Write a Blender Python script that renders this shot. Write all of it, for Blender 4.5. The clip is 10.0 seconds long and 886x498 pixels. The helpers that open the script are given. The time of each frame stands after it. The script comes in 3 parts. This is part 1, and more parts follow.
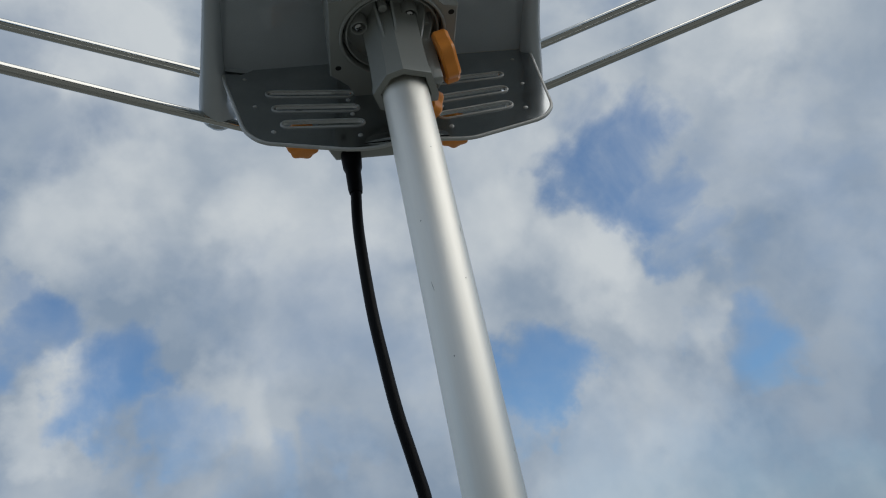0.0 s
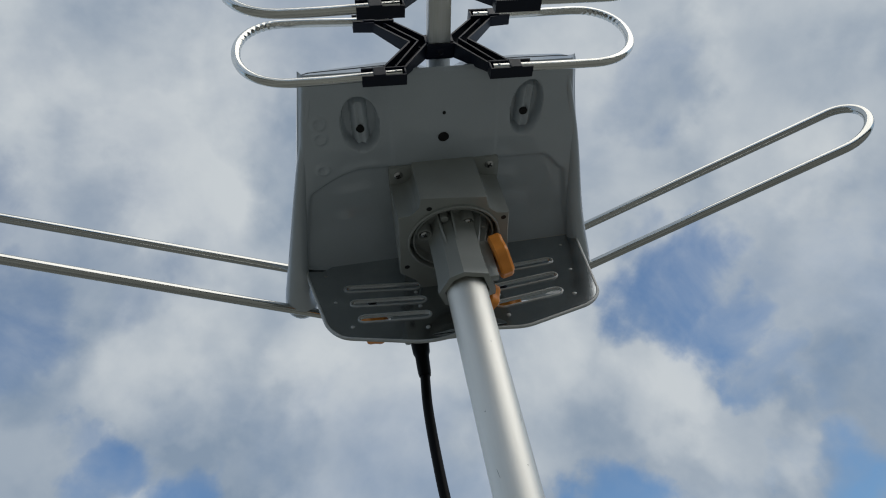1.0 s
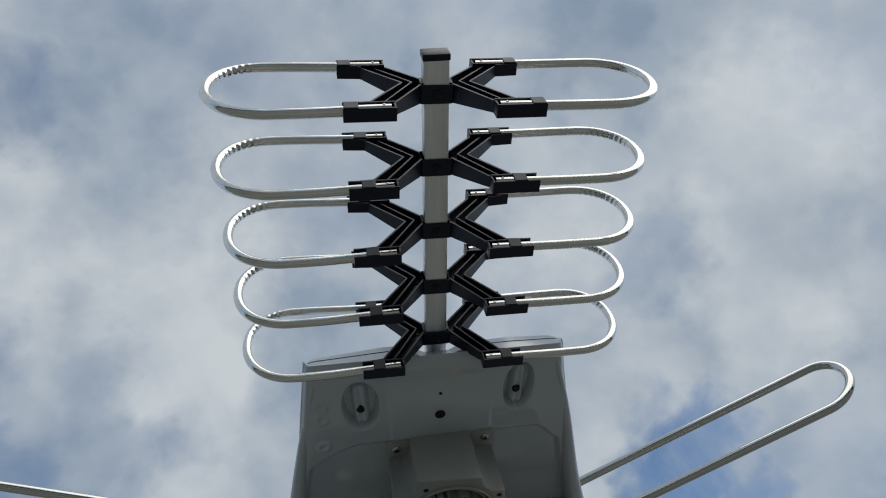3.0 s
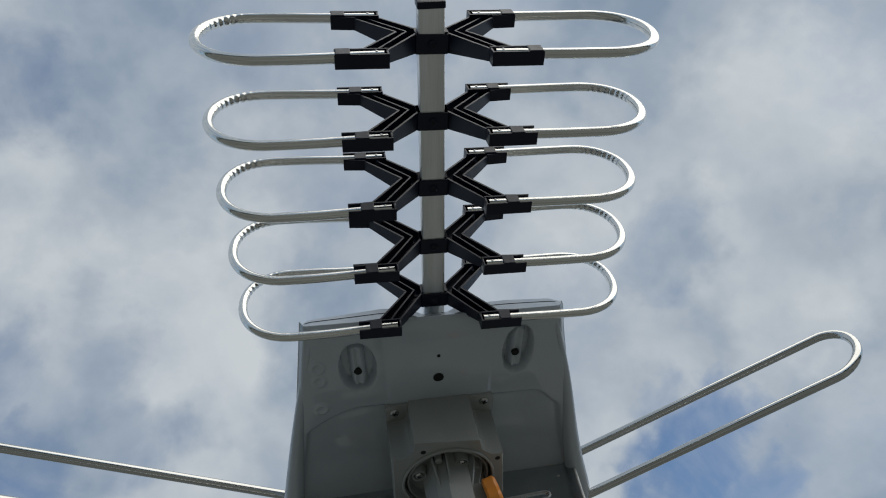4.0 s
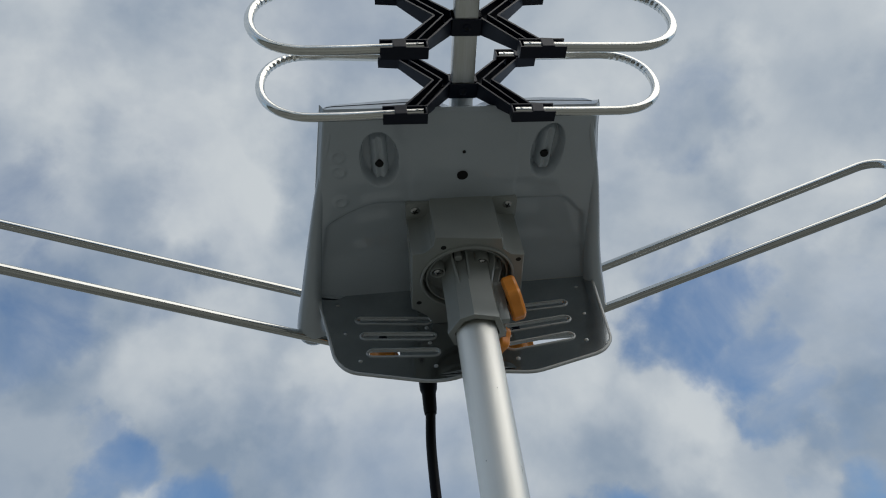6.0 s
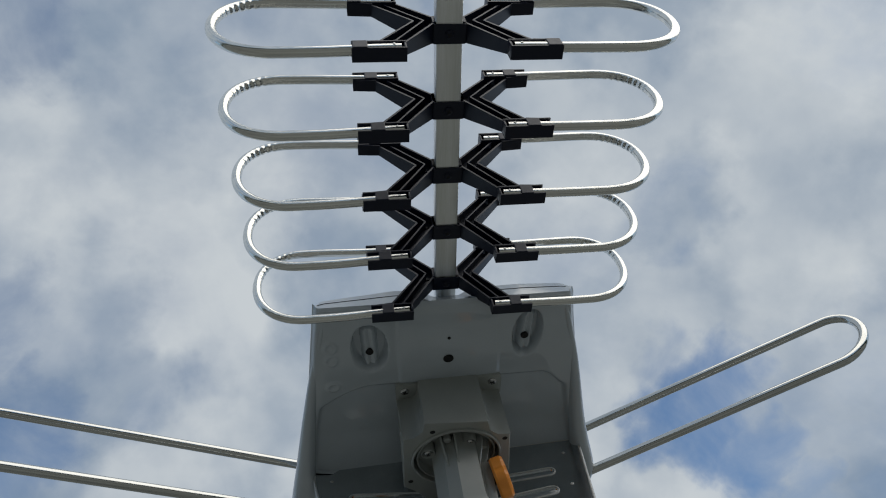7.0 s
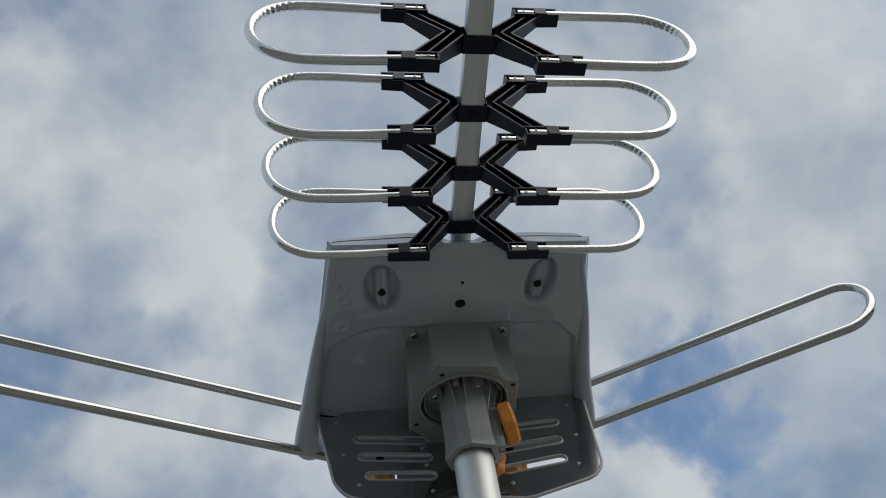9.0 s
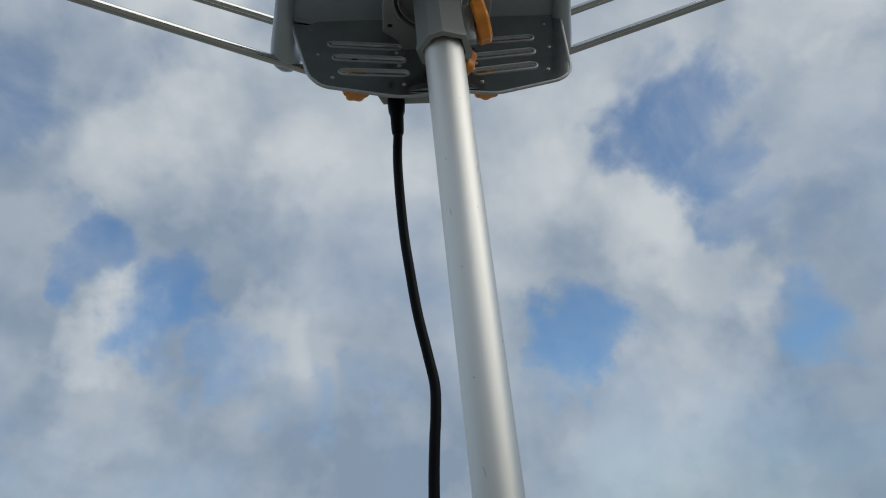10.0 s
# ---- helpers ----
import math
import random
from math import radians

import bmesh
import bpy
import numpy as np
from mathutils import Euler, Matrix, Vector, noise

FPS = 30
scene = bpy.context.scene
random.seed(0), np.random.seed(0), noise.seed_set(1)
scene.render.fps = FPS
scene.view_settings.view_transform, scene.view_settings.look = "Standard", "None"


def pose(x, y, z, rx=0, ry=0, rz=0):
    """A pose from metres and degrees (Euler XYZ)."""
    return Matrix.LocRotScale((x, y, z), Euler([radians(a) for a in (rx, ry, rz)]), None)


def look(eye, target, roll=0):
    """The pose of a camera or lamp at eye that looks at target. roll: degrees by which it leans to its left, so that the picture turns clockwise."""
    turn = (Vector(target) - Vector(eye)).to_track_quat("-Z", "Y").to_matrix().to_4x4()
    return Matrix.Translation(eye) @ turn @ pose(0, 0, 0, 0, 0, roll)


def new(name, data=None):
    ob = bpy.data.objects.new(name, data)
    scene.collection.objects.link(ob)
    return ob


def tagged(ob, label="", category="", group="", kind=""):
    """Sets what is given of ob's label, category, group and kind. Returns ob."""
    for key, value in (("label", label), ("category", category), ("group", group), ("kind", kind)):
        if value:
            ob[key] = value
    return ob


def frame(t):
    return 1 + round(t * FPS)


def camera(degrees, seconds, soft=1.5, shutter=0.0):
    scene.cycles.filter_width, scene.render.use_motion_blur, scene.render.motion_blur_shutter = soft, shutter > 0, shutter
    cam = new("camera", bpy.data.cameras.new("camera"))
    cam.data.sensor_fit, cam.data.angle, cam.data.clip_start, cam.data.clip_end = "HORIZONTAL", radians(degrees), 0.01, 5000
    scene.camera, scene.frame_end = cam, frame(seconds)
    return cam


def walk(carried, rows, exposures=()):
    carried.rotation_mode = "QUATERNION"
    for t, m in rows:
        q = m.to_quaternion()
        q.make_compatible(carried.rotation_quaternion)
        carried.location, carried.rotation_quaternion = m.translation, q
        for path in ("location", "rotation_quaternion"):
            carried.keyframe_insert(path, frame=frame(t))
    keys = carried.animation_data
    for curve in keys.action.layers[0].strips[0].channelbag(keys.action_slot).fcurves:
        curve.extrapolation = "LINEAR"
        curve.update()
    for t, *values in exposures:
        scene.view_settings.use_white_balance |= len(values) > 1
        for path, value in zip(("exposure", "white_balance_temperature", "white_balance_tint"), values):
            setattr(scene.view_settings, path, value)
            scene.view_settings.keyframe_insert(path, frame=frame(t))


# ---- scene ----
# ---------------------------------------------------------------- camera
cam = camera(64.8, 10.0, soft=1.1)
# seconds, eye, yaw, pitch and roll
ROWS = [
    (0, 0.0100, 0.0766, 1.7288, -12.370, 28.865, -12.844),
    (0.2, 0.0111, 0.0555, 1.7266, -10.609, 32.810, -13.136),
    (0.5, 0.0034, 0.0235, 1.7217, -9.112, 36.955, -12.884),
    (1, 0.0033, 0.0021, 1.7265, -9.624, 40.680, -13.506),
    (1.5, 0.0058, -0.0259, 1.7445, -9.123, 45.285, -12.927),
    (2, 0.0129, -0.0570, 1.7572, -10.163, 48.749, -13.636),
    (2.5, 0.0175, -0.0775, 1.7609, -12.007, 51.619, -14.936),
    (2.7, 0.0122, -0.0881, 1.7615, -14.137, 52.883, -16.860),
    (3.8, 0.0254, -0.0844, 1.7542, -14.470, 55.235, -17.223),
    (4, 0.0242, -0.0647, 1.7526, -12.775, 53.553, -15.735),
    (4.5, 0.0141, -0.0337, 1.7473, -10.100, 48.541, -13.085),
    (5, 0.0112, -0.0138, 1.7418, -8.779, 44.408, -10.937),
    (5.2, 0.0118, -0.0087, 1.7385, -7.840, 43.684, -9.706),
    (6.3, 0.0166, -0.0092, 1.7499, -7.342, 42.060, -8.705),
    (6.5, 0.0190, -0.0400, 1.7622, -7.986, 45.242, -10.019),
    (7, 0.0211, -0.0862, 1.7652, -10.476, 50.126, -12.908),
    (7.5, 0.0132, -0.1024, 1.7677, -11.936, 52.800, -13.913),
    (8, 0.0088, -0.1143, 1.7636, -13.020, 53.871, -14.415),
    (8.5, 0.0009, -0.0838, 1.7613, -11.837, 51.714, -12.376),
    (9, 0.0000, -0.0633, 1.7565, -10.713, 47.751, -10.418),
    (9.3, -0.0012, -0.0430, 1.7424, -9.248, 41.586, -7.958),
    (9.5, -0.0037, -0.0174, 1.7233, -9.062, 37.133, -7.978),
    (9.7, 0.0079, -0.0140, 1.7113, -7.967, 33.277, -6.696),
    (10, 0.0119, -0.0062, 1.6671, -7.377, 25.354, -6.286),
]
walk(cam, [(t, look((x, y, z), (x - math.sin(radians(yaw)) * math.cos(radians(pitch)), y + math.cos(radians(yaw)) * math.cos(radians(pitch)), z + math.sin(radians(pitch))), roll))
           for t, x, y, z, yaw, pitch, roll in ROWS])

# ---------------------------------------------------------------- sky and sun
SUN_AZ, SUN_EL = 128.0, 46.0          # degrees, azimuth from +y towards +x
# breaks in the cloud: azimuth, elevation, radius, how clear (degrees, degrees, degrees, 0 to 1)
BREAKS = [
    (30.2, 32.2, 4.0, 0.95), (28.6, 36.4, 2.6, 0.60), (31.9, 28.2, 2.6, 0.75), (33.0, 24.0, 1.8, 0.60), (36.3, 21.6, 2.2, 0.55),
    (34.6, 14.6, 3.4, 0.80), (31.4, 17.6, 1.7, 0.50), (18.3, 16.9, 3.2, 0.95), (15.3, 14.5, 1.8, 0.55), (-22.0, 24.6, 2.6, 0.90),
    (-24.4, 27.6, 1.8, 0.65), (-15.6, 21.6, 3.0, 0.80), (-10.1, 17.2, 2.6, 0.60), (-5.0, 14.2, 2.6, 0.50), (1.4, 15.5, 2.0, 0.45),
    (-20.0, 40.4, 3.0, 0.45), (-32.4, 35.2, 4.4, 0.68), (-35.8, 42.6, 3.4, 0.52), (-27.0, 47.2, 3.0, 0.36), (-52.0, 59.0, 4.6, 0.60),
    (36.6, 45.4, 3.4, 0.42), (23.0, 68.0, 3.4, 0.34), (65.0, 50.2, 4.0, 0.40), (46.0, 31.0, 3.6, 0.35),
]
# bright billows: azimuth, elevation, radius, amount
BILLOWS = [
    (-19.6, 20.2, 3.6, 0.60), (-8.2, 18.9, 3.6, 0.30), (-19.9, 14.7, 4.4, 0.35), (21.3, 8.4, 5.0, 0.25), (-17.0, 33.9, 6.0, 0.34), (0.6, 32.3, 7.0, 0.34),
    (25.2, 24.6, 4.6, 0.40), (18.5, 32.4, 6.0, 0.34), (29.4, 20.0, 4.0, 0.34), (12.8, 24.2, 4.6, 0.22), (26.6, 12.3, 4.6, 0.24), (-40.4, 53.0, 6.0, 0.36),
    (-19.0, 53.0, 8.0, 0.45), (-16.2, 45.2, 5.6, 0.40), (55.0, 48.0, 8.0, 0.48), (43.6, 38.2, 6.0, 0.36), (34.0, 54.0, 8.0, 0.36), (-34.0, 49.2, 5.0, 0.26), (42.0, 27.3, 5.0, 0.22),
]
# grey hollows, seen from below
HOLLOWS = [
    (-12.4, 27.2, 7.0, 0.34), (3.0, 25.4, 6.0, 0.22), (-37.5, 68.0, 8.0, 0.34), (5.2, 72.0, 8.0, 0.14), (51.8, 62.0, 8.0, 0.18), (0.6, 54.0, 6.0, 0.10), (-3.0, 48.6, 5.5, 0.14),
    (-24.4, 38.4, 4.5, 0.18), (38.2, 45.5, 5.0, 0.22), (-26.6, 46.5, 4.4, 0.24), (38.0, 10.0, 10.0, 0.30), (42.0, 26.0, 9.0, 0.32), (-46.0, 54.0, 7.0, 0.16), (1.4, 9.6, 6.0, 0.16), (-31.0, 35.0, 7.5, 0.30),
]


def build_world():
    w = bpy.data.worlds.new("cloudy_sky")
    scene.world = w
    w.use_nodes = True
    nt = w.node_tree
    nt.nodes.clear()
    N, L = nt.nodes.new, nt.links.new
    out, bg = N("ShaderNodeOutputWorld"), N("ShaderNodeBackground")
    L(bg.outputs[0], out.inputs[0])
    co = N("ShaderNodeTexCoord")

    def vmath(op, a, b=None, scale=None):
        n = N("ShaderNodeVectorMath")
        n.operation = op
        for k, v in ((0, a), (1, b)):
            if v is None:
                continue
            if isinstance(v, (tuple, list, Vector)):
                n.inputs[k].default_value = v
            else:
                L(v, n.inputs[k])
        if scale is not None:
            n.inputs["Scale"].default_value = scale
        return n.outputs["Value"] if op in ("DOT_PRODUCT", "LENGTH") else n.outputs[0]

    def m(op, a, b=0.0, clamp=False):
        n = N("ShaderNodeMath")
        n.operation, n.use_clamp = op, clamp
        for k, v in ((0, a), (1, b)):
            if isinstance(v, (int, float)):
                n.inputs[k].default_value = v
            else:
                L(v, n.inputs[k])
        return n.outputs[0]

    def fbm(vec, scale, detail, rough, dist=0.0, colour=False):
        n = N("ShaderNodeTexNoise")
        n.inputs["Scale"].default_value, n.inputs["Detail"].default_value = scale, detail
        n.inputs["Roughness"].default_value, n.inputs["Distortion"].default_value = rough, dist
        L(vec, n.inputs["Vector"])
        return n.outputs["Color" if colour else 0]

    def ramp(v, lo, hi, a=0.0, b=1.0):
        n = N("ShaderNodeMapRange")
        n.interpolation_type = "SMOOTHSTEP"
        L(v, n.inputs[0])
        for k, x in zip((1, 2, 3, 4), (lo, hi, a, b)):
            n.inputs[k].default_value = x
        return n.outputs[0]

    def mix(f, a, b):
        n = N("ShaderNodeMix")
        n.data_type = "RGBA"
        if isinstance(f, (int, float)):
            n.inputs[0].default_value = f
        else:
            L(f, n.inputs[0])
        for k, v in ((6, a), (7, b)):
            if isinstance(v, tuple):
                n.inputs[k].default_value = (*v, 1)
            else:
                L(v, n.inputs[k])
        return n.outputs[2]

    d = co.outputs["Generated"]
    # wind-torn edges: the direction is pushed about by noise before the breaks are looked up
    coarse = vmath("SCALE", vmath("SUBTRACT", fbm(d, 8.0, 3, 0.5, colour=True), (0.5, 0.5, 0.5)), scale=0.15)
    fine = vmath("SCALE", vmath("SUBTRACT", fbm(d, 17.0, 5, 0.55, colour=True), (0.5, 0.5, 0.5)), scale=0.10)
    torn = vmath("NORMALIZE", vmath("ADD", vmath("ADD", d, coarse), fine))
    clear = None
    for az, el, r, amount in BREAKS:
        a, e = radians(az), radians(el)
        g = (math.sin(a) * math.cos(e), math.cos(a) * math.cos(e), math.sin(e))
        v = ramp(vmath("DOT_PRODUCT", torn, g), math.cos(radians(r * 1.9)), 1.0, 0.0, amount)
        clear = v if clear is None else m("MAXIMUM", clear, v)
    # the rest of the dome is broken in the same way, out of view
    away = ramp(vmath("DOT_PRODUCT", d, (0.03, 0.86, 0.5)), 0.80, 0.55)
    elsewhere = m("MULTIPLY", away, ramp(fbm(d, 2.6, 6, 0.6), 0.52, 0.68))
    clear = m("MAXIMUM", clear, elsewhere)
    # billowing edges, and thin places where blue shines through
    curls = m("MULTIPLY", m("SUBTRACT", fbm(d, 8.0, 9, 0.56, 0.4), 0.5), 1.15)
    clear = ramp(m("ADD", clear, curls), 0.20, 1.08, 0.0, 0.90)
    haze = ramp(fbm(d, 3.4, 6, 0.58, 0.2), 0.45, 0.72, 0.0, 0.26)
    clear = m("MAXIMUM", clear, haze)
    # cloud bodies: lit billows and grey undersides
    body = ramp(fbm(d, 3.6, 6, 0.5, 0.25), 0.34, 0.62)
    puffs = ramp(fbm(d, 10.0, 5, 0.5, 0.1), 0.36, 0.66)
    shade = m("ADD", m("ADD", m("MULTIPLY", body, 0.44), m("MULTIPLY", puffs, 0.24)), 0.10)
    for az, el, r, amount in BILLOWS + [(az, el, r, -amount) for az, el, r, amount in HOLLOWS]:
        a, e = radians(az), radians(el)
        g = (math.sin(a) * math.cos(e), math.cos(a) * math.cos(e), math.sin(e))
        shade = m("ADD", shade, ramp(vmath("DOT_PRODUCT", torn, g), math.cos(radians(r * 1.2)), 1.0, 0.0, amount))
    # lower clouds are seen more from their grey undersides
    up = N("ShaderNodeSeparateXYZ")
    L(d, up.inputs[0])
    shade = m("ADD", shade, ramp(up.outputs[2], 0.10, 0.52, -0.30, 0.02), True)
    cloud = mix(shade, (0.230, 0.300, 0.394), (0.560, 0.602, 0.632))
    sky = N("ShaderNodeTexSky")
    sky.sky_type, sky.sun_disc = "NISHITA", False
    sky.sun_elevation, sky.sun_rotation = radians(SUN_EL), radians(SUN_AZ)
    blue = vmath("MULTIPLY", vmath("SCALE", sky.outputs[0], scale=0.112), (0.62, 0.90, 1.10))
    L(mix(clear, cloud, blue), bg.inputs[0])
    bg.inputs[1].default_value = 1.0


build_world()
sun = new("sun", bpy.data.lights.new("sun", "SUN"))
sun.data.energy, sun.data.angle, sun.data.color = 1.20, radians(70), (1.0, 0.93, 0.82)
_a, _e = radians(SUN_AZ), radians(SUN_EL)
sun.matrix_basis = look((math.sin(_a) * math.cos(_e) * 20, math.cos(_a) * math.cos(_e) * 20, math.sin(_e) * 20), (0, 0, 0))

# ---------------------------------------------------------------- materials
def material(name, base, rough=0.5, metal=0.0, vary=0.12, scale=40.0, fine=400.0, bump=0.05, spec=0.5, streak=None, coat=0.0, rough_vary=0.12, other=None):
    """A surface with colour and gloss that vary at two scales, and a fine relief. streak: stretches the pattern along z, y or x."""
    mat = bpy.data.materials.new(name)
    mat.use_nodes = True
    nt = mat.node_tree
    N, L = nt.nodes.new, nt.links.new
    b = nt.nodes["Principled BSDF"]
    b.inputs["Metallic"].default_value = metal
    b.inputs["Specular IOR Level"].default_value = spec
    b.inputs["Coat Weight"].default_value = coat
    co, mp = N("ShaderNodeTexCoord"), N("ShaderNodeMapping")
    L(co.outputs["Object"], mp.inputs[0])
    if streak:
        mp.inputs["Scale"].default_value = [0.04 if a == streak else 1.0 for a in "xyz"]
    big, small = N("ShaderNodeTexNoise"), N("ShaderNodeTexNoise")
    for n, s, det in ((big, scale, 5), (small, fine, 3)):
        n.inputs["Scale"].default_value, n.inputs["Detail"].default_value = s, det
        L(mp.outputs[0], n.inputs["Vector"])
    both = N("ShaderNodeMath")
    both.operation = "MULTIPLY_ADD"
    L(big.outputs[0], both.inputs[0])
    both.inputs[1].default_value = 0.65
    half = N("ShaderNodeMath")
    half.operation = "MULTIPLY"
    L(small.outputs[0], half.inputs[0])
    half.inputs[1].default_value = 0.35
    L(half.outputs[0], both.inputs[2])
    cr = N("ShaderNodeMix")
    cr.data_type = "RGBA"
    rng = N("ShaderNodeMapRange")
    rng.inputs[1].default_value, rng.inputs[2].default_value = 0.3, 0.7
    L(both.outputs[0], rng.inputs[0])
    L(rng.outputs[0], cr.inputs[0])
    dark = other or tuple(c * (1 - vary) for c in base)
    cr.inputs[6].default_value = (*dark, 1)
    cr.inputs[7].default_value = (*[min(1.0, c * (1 + vary)) for c in base], 1)
    L(cr.outputs[2], b.inputs["Base Color"])
    rr = N("ShaderNodeMapRange")
    rr.inputs[1].default_value, rr.inputs[2].default_value = 0.3, 0.7
    rr.inputs[3].default_value, rr.inputs[4].default_value = max(0.02, rough * (1 - rough_vary)), min(1.0, rough * (1 + rough_vary))
    L(big.outputs[0], rr.inputs[0])
    L(rr.outputs[0], b.inputs["Roughness"])
    if bump:
        bp = N("ShaderNodeBump")
        bp.inputs["Strength"].default_value, bp.inputs["Distance"].default_value = bump, 0.0006
        L(small.outputs[0], bp.inputs["Height"])
        L(bp.outputs[0], b.inputs["Normal"])
    return mat


GREY = material("grey_glossy_plastic", (0.480, 0.526, 0.565), 0.055, vary=0.06, scale=18, fine=900, bump=0.012, spec=0.85)
HOUSING = material("grey_satin_plastic", (0.325, 0.338, 0.320), 0.24, vary=0.07, scale=25, fine=1500, bump=0.03, spec=0.6)
BLACK = material("black_plastic", (0.005, 0.008, 0.021), 0.36, vary=0.2, scale=60, fine=1200, bump=0.03, spec=0.32)
RUBBER = material("black_rubber", (0.004, 0.004, 0.005), 0.42, vary=0.2, scale=60, fine=900, bump=0.04, spec=0.12)
ORANGE = material("orange_plastic", (0.95, 0.33, 0.050), 0.36, vary=0.06, scale=60, fine=900, bump=0.03)
ROD = material("bright_aluminium", (0.80, 0.79, 0.74), 0.17, 1.0, vary=0.12, scale=190, fine=700, bump=0.04, streak="x", rough_vary=0.3)
TUBE = material("polished_aluminium_tube", (0.62, 0.62, 0.59), 0.09, 1.0, vary=0.03, scale=26, fine=90, bump=0.0, rough_vary=0.1)
BOOM = material("brushed_aluminium", (0.93, 0.94, 0.88), 0.44, 1.0, vary=0.16, scale=150, fine=1400, bump=0.12, streak="y", rough_vary=0.25)
MAST = material("satin_aluminium_mast", (0.82, 0.81, 0.76), 0.50, 1.0, vary=0.03, scale=70, fine=900, bump=0.02, streak="z")
PLATE = material("dark_coated_plate", (0.47, 0.50, 0.52), 0.15, 1.0, vary=0.15, scale=30, fine=700, bump=0.02, spec=0.6)
RIM = material("grey_pressed_rim", (0.46, 0.47, 0.46), 0.3, vary=0.08, scale=60, fine=900, bump=0.02)
STEEL = material("zinc_screw", (0.50, 0.50, 0.49), 0.22, 1.0, vary=0.1, scale=300, fine=2000, bump=0.05)
NICK = material("dark_scratch", (0.25, 0.25, 0.24), 0.6, vary=0.1, bump=0)
# flat black that paints the shade inside holes and screw slots
RECESS_SHADE = material("recess_shade_black", (0.006, 0.006, 0.006), 0.8, vary=0.1, bump=0)
DARK_RING = material("unseen_dark_ring", (0.035, 0.050, 0.025), 0.95, vary=0.4, scale=0.5, fine=3.0, bump=0.4)
GROUND = material("worn_grass_and_gravel", (0.165, 0.165, 0.145), 0.9, vary=0.65, scale=0.55, fine=60, bump=0.5)


# ---------------------------------------------------------------- mesh helpers
def smooth(me, angle=35):
    for p in me.polygons:
        p.use_smooth = True
    me.set_sharp_from_angle(angle=radians(angle))


def part(name, bm, mat, parent=None, label="", at=(0, 0, 0), angle=35):
    """Links a bmesh, given in world metres, as one mesh under a thing; its origin is at."""
    bmesh.ops.recalc_face_normals(bm, faces=bm.faces)
    bmesh.ops.translate(bm, verts=bm.verts, vec=-Vector(at))
    me = bpy.data.meshes.new(name)
    bm.to_mesh(me)
    bm.free()
    smooth(me, angle)
    me.materials.append(mat)
    ob = new(name, me)
    ob.parent = parent
    base = Vector((0, 0, 0))
    up = parent
    while up is not None:
        base += up.location
        up = up.parent
    ob.location = Vector(at) - base
    if label:
        tagged(ob, label)
    return ob


def box(bm, lo, hi, bevel=0.0, turn=None):
    lo, hi = Vector(lo), Vector(hi)
    vs = bmesh.ops.create_cube(bm, size=1)["verts"]
    bmesh.ops.scale(bm, verts=vs, vec=hi - lo)
    if turn is not None:
        bmesh.ops.rotate(bm, verts=vs, cent=(0, 0, 0), matrix=turn)
    bmesh.ops.translate(bm, verts=vs, vec=(lo + hi) / 2)
    if bevel:
        es = list({e for v in vs for e in v.link_edges})
        bmesh.ops.bevel(bm, geom=es, offset=bevel, segments=2, affect="EDGES", profile=0.5)


def prism(bm, pts, z0, z1, bevel=0.0, top=None):
    """An upright prism on the outline pts; top: another outline for its upper end."""
    top = top or pts
    a = [bm.verts.new((x, y, z0)) for x, y in pts]
    b = [bm.verts.new((x, y, z1)) for x, y in top]
    n = len(pts)
    fs = [bm.faces.new(a[::-1]), bm.faces.new(b)]
    fs += [bm.faces.new((a[i], a[(i + 1) % n], b[(i + 1) % n], b[i])) for i in range(n)]
    if bevel:
        bmesh.ops.bevel(bm, geom=list(fs[0].edges), offset=bevel, segments=2, affect="EDGES", profile=0.5)


def bar(bm, p, q, width, y0, y1, taper=None):
    """A straight rib in the x-z plane from p to q, between two depths; taper: the far depth at q."""
    p, q = Vector((p[0], 0, p[1])), Vector((q[0], 0, q[1]))
    mid, way = (p + q) / 2, q - p
    ang = math.atan2(way.z, way.x)
    half = Vector((way.length / 2, (y1 - y0) / 2, width / 2))
    vs = bmesh.ops.create_cube(bm, size=2)["verts"]
    bmesh.ops.scale(bm, verts=vs, vec=half)
    if taper is not None:
        for v in vs:
            if v.co.x > 0 and v.co.y > 0:
                v.co.y += taper - y1
    bmesh.ops.rotate(bm, verts=vs, cent=(0, 0, 0), matrix=Matrix.Rotation(-ang, 3, "Y"))
    bmesh.ops.translate(bm, verts=vs, vec=(mid.x, (y0 + y1) / 2, mid.z))


def tube(bm, pts, radius, seg=16, caps=True, wrinkle=None):
    """A round tube along pts. radius: a number or one for each point. wrinkle(i, a): a factor on the radius."""
    pts = [Vector(p) for p in pts]
    n = len(pts)
    rad = radius if isinstance(radius, (list, tuple)) else [radius] * n
    tang = [(pts[min(i + 1, n - 1)] - pts[max(i - 1, 0)]).normalized() for i in range(n)]
    side = tang[0].orthogonal().normalized()
    rings = []
    for i in range(n):
        side = (side - side.dot(tang[i]) * tang[i]).normalized()
        up = tang[i].cross(side)
        ring = []
        for k in range(seg):
            a = 2 * math.pi * k / seg
            r = rad[i] * (wrinkle(i, side * math.cos(a) + up * math.sin(a)) if wrinkle else 1.0)
            ring.append(bm.verts.new(pts[i] + r * (side * math.cos(a) + up * math.sin(a))))
        rings.append(ring)
    for a, b in zip(rings, rings[1:]):
        for k in range(seg):
            bm.faces.new((a[k], a[(k + 1) % seg], b[(k + 1) % seg], b[k]))
    if caps:
        bm.faces.new(rings[0][::-1])
        bm.faces.new(rings[-1])


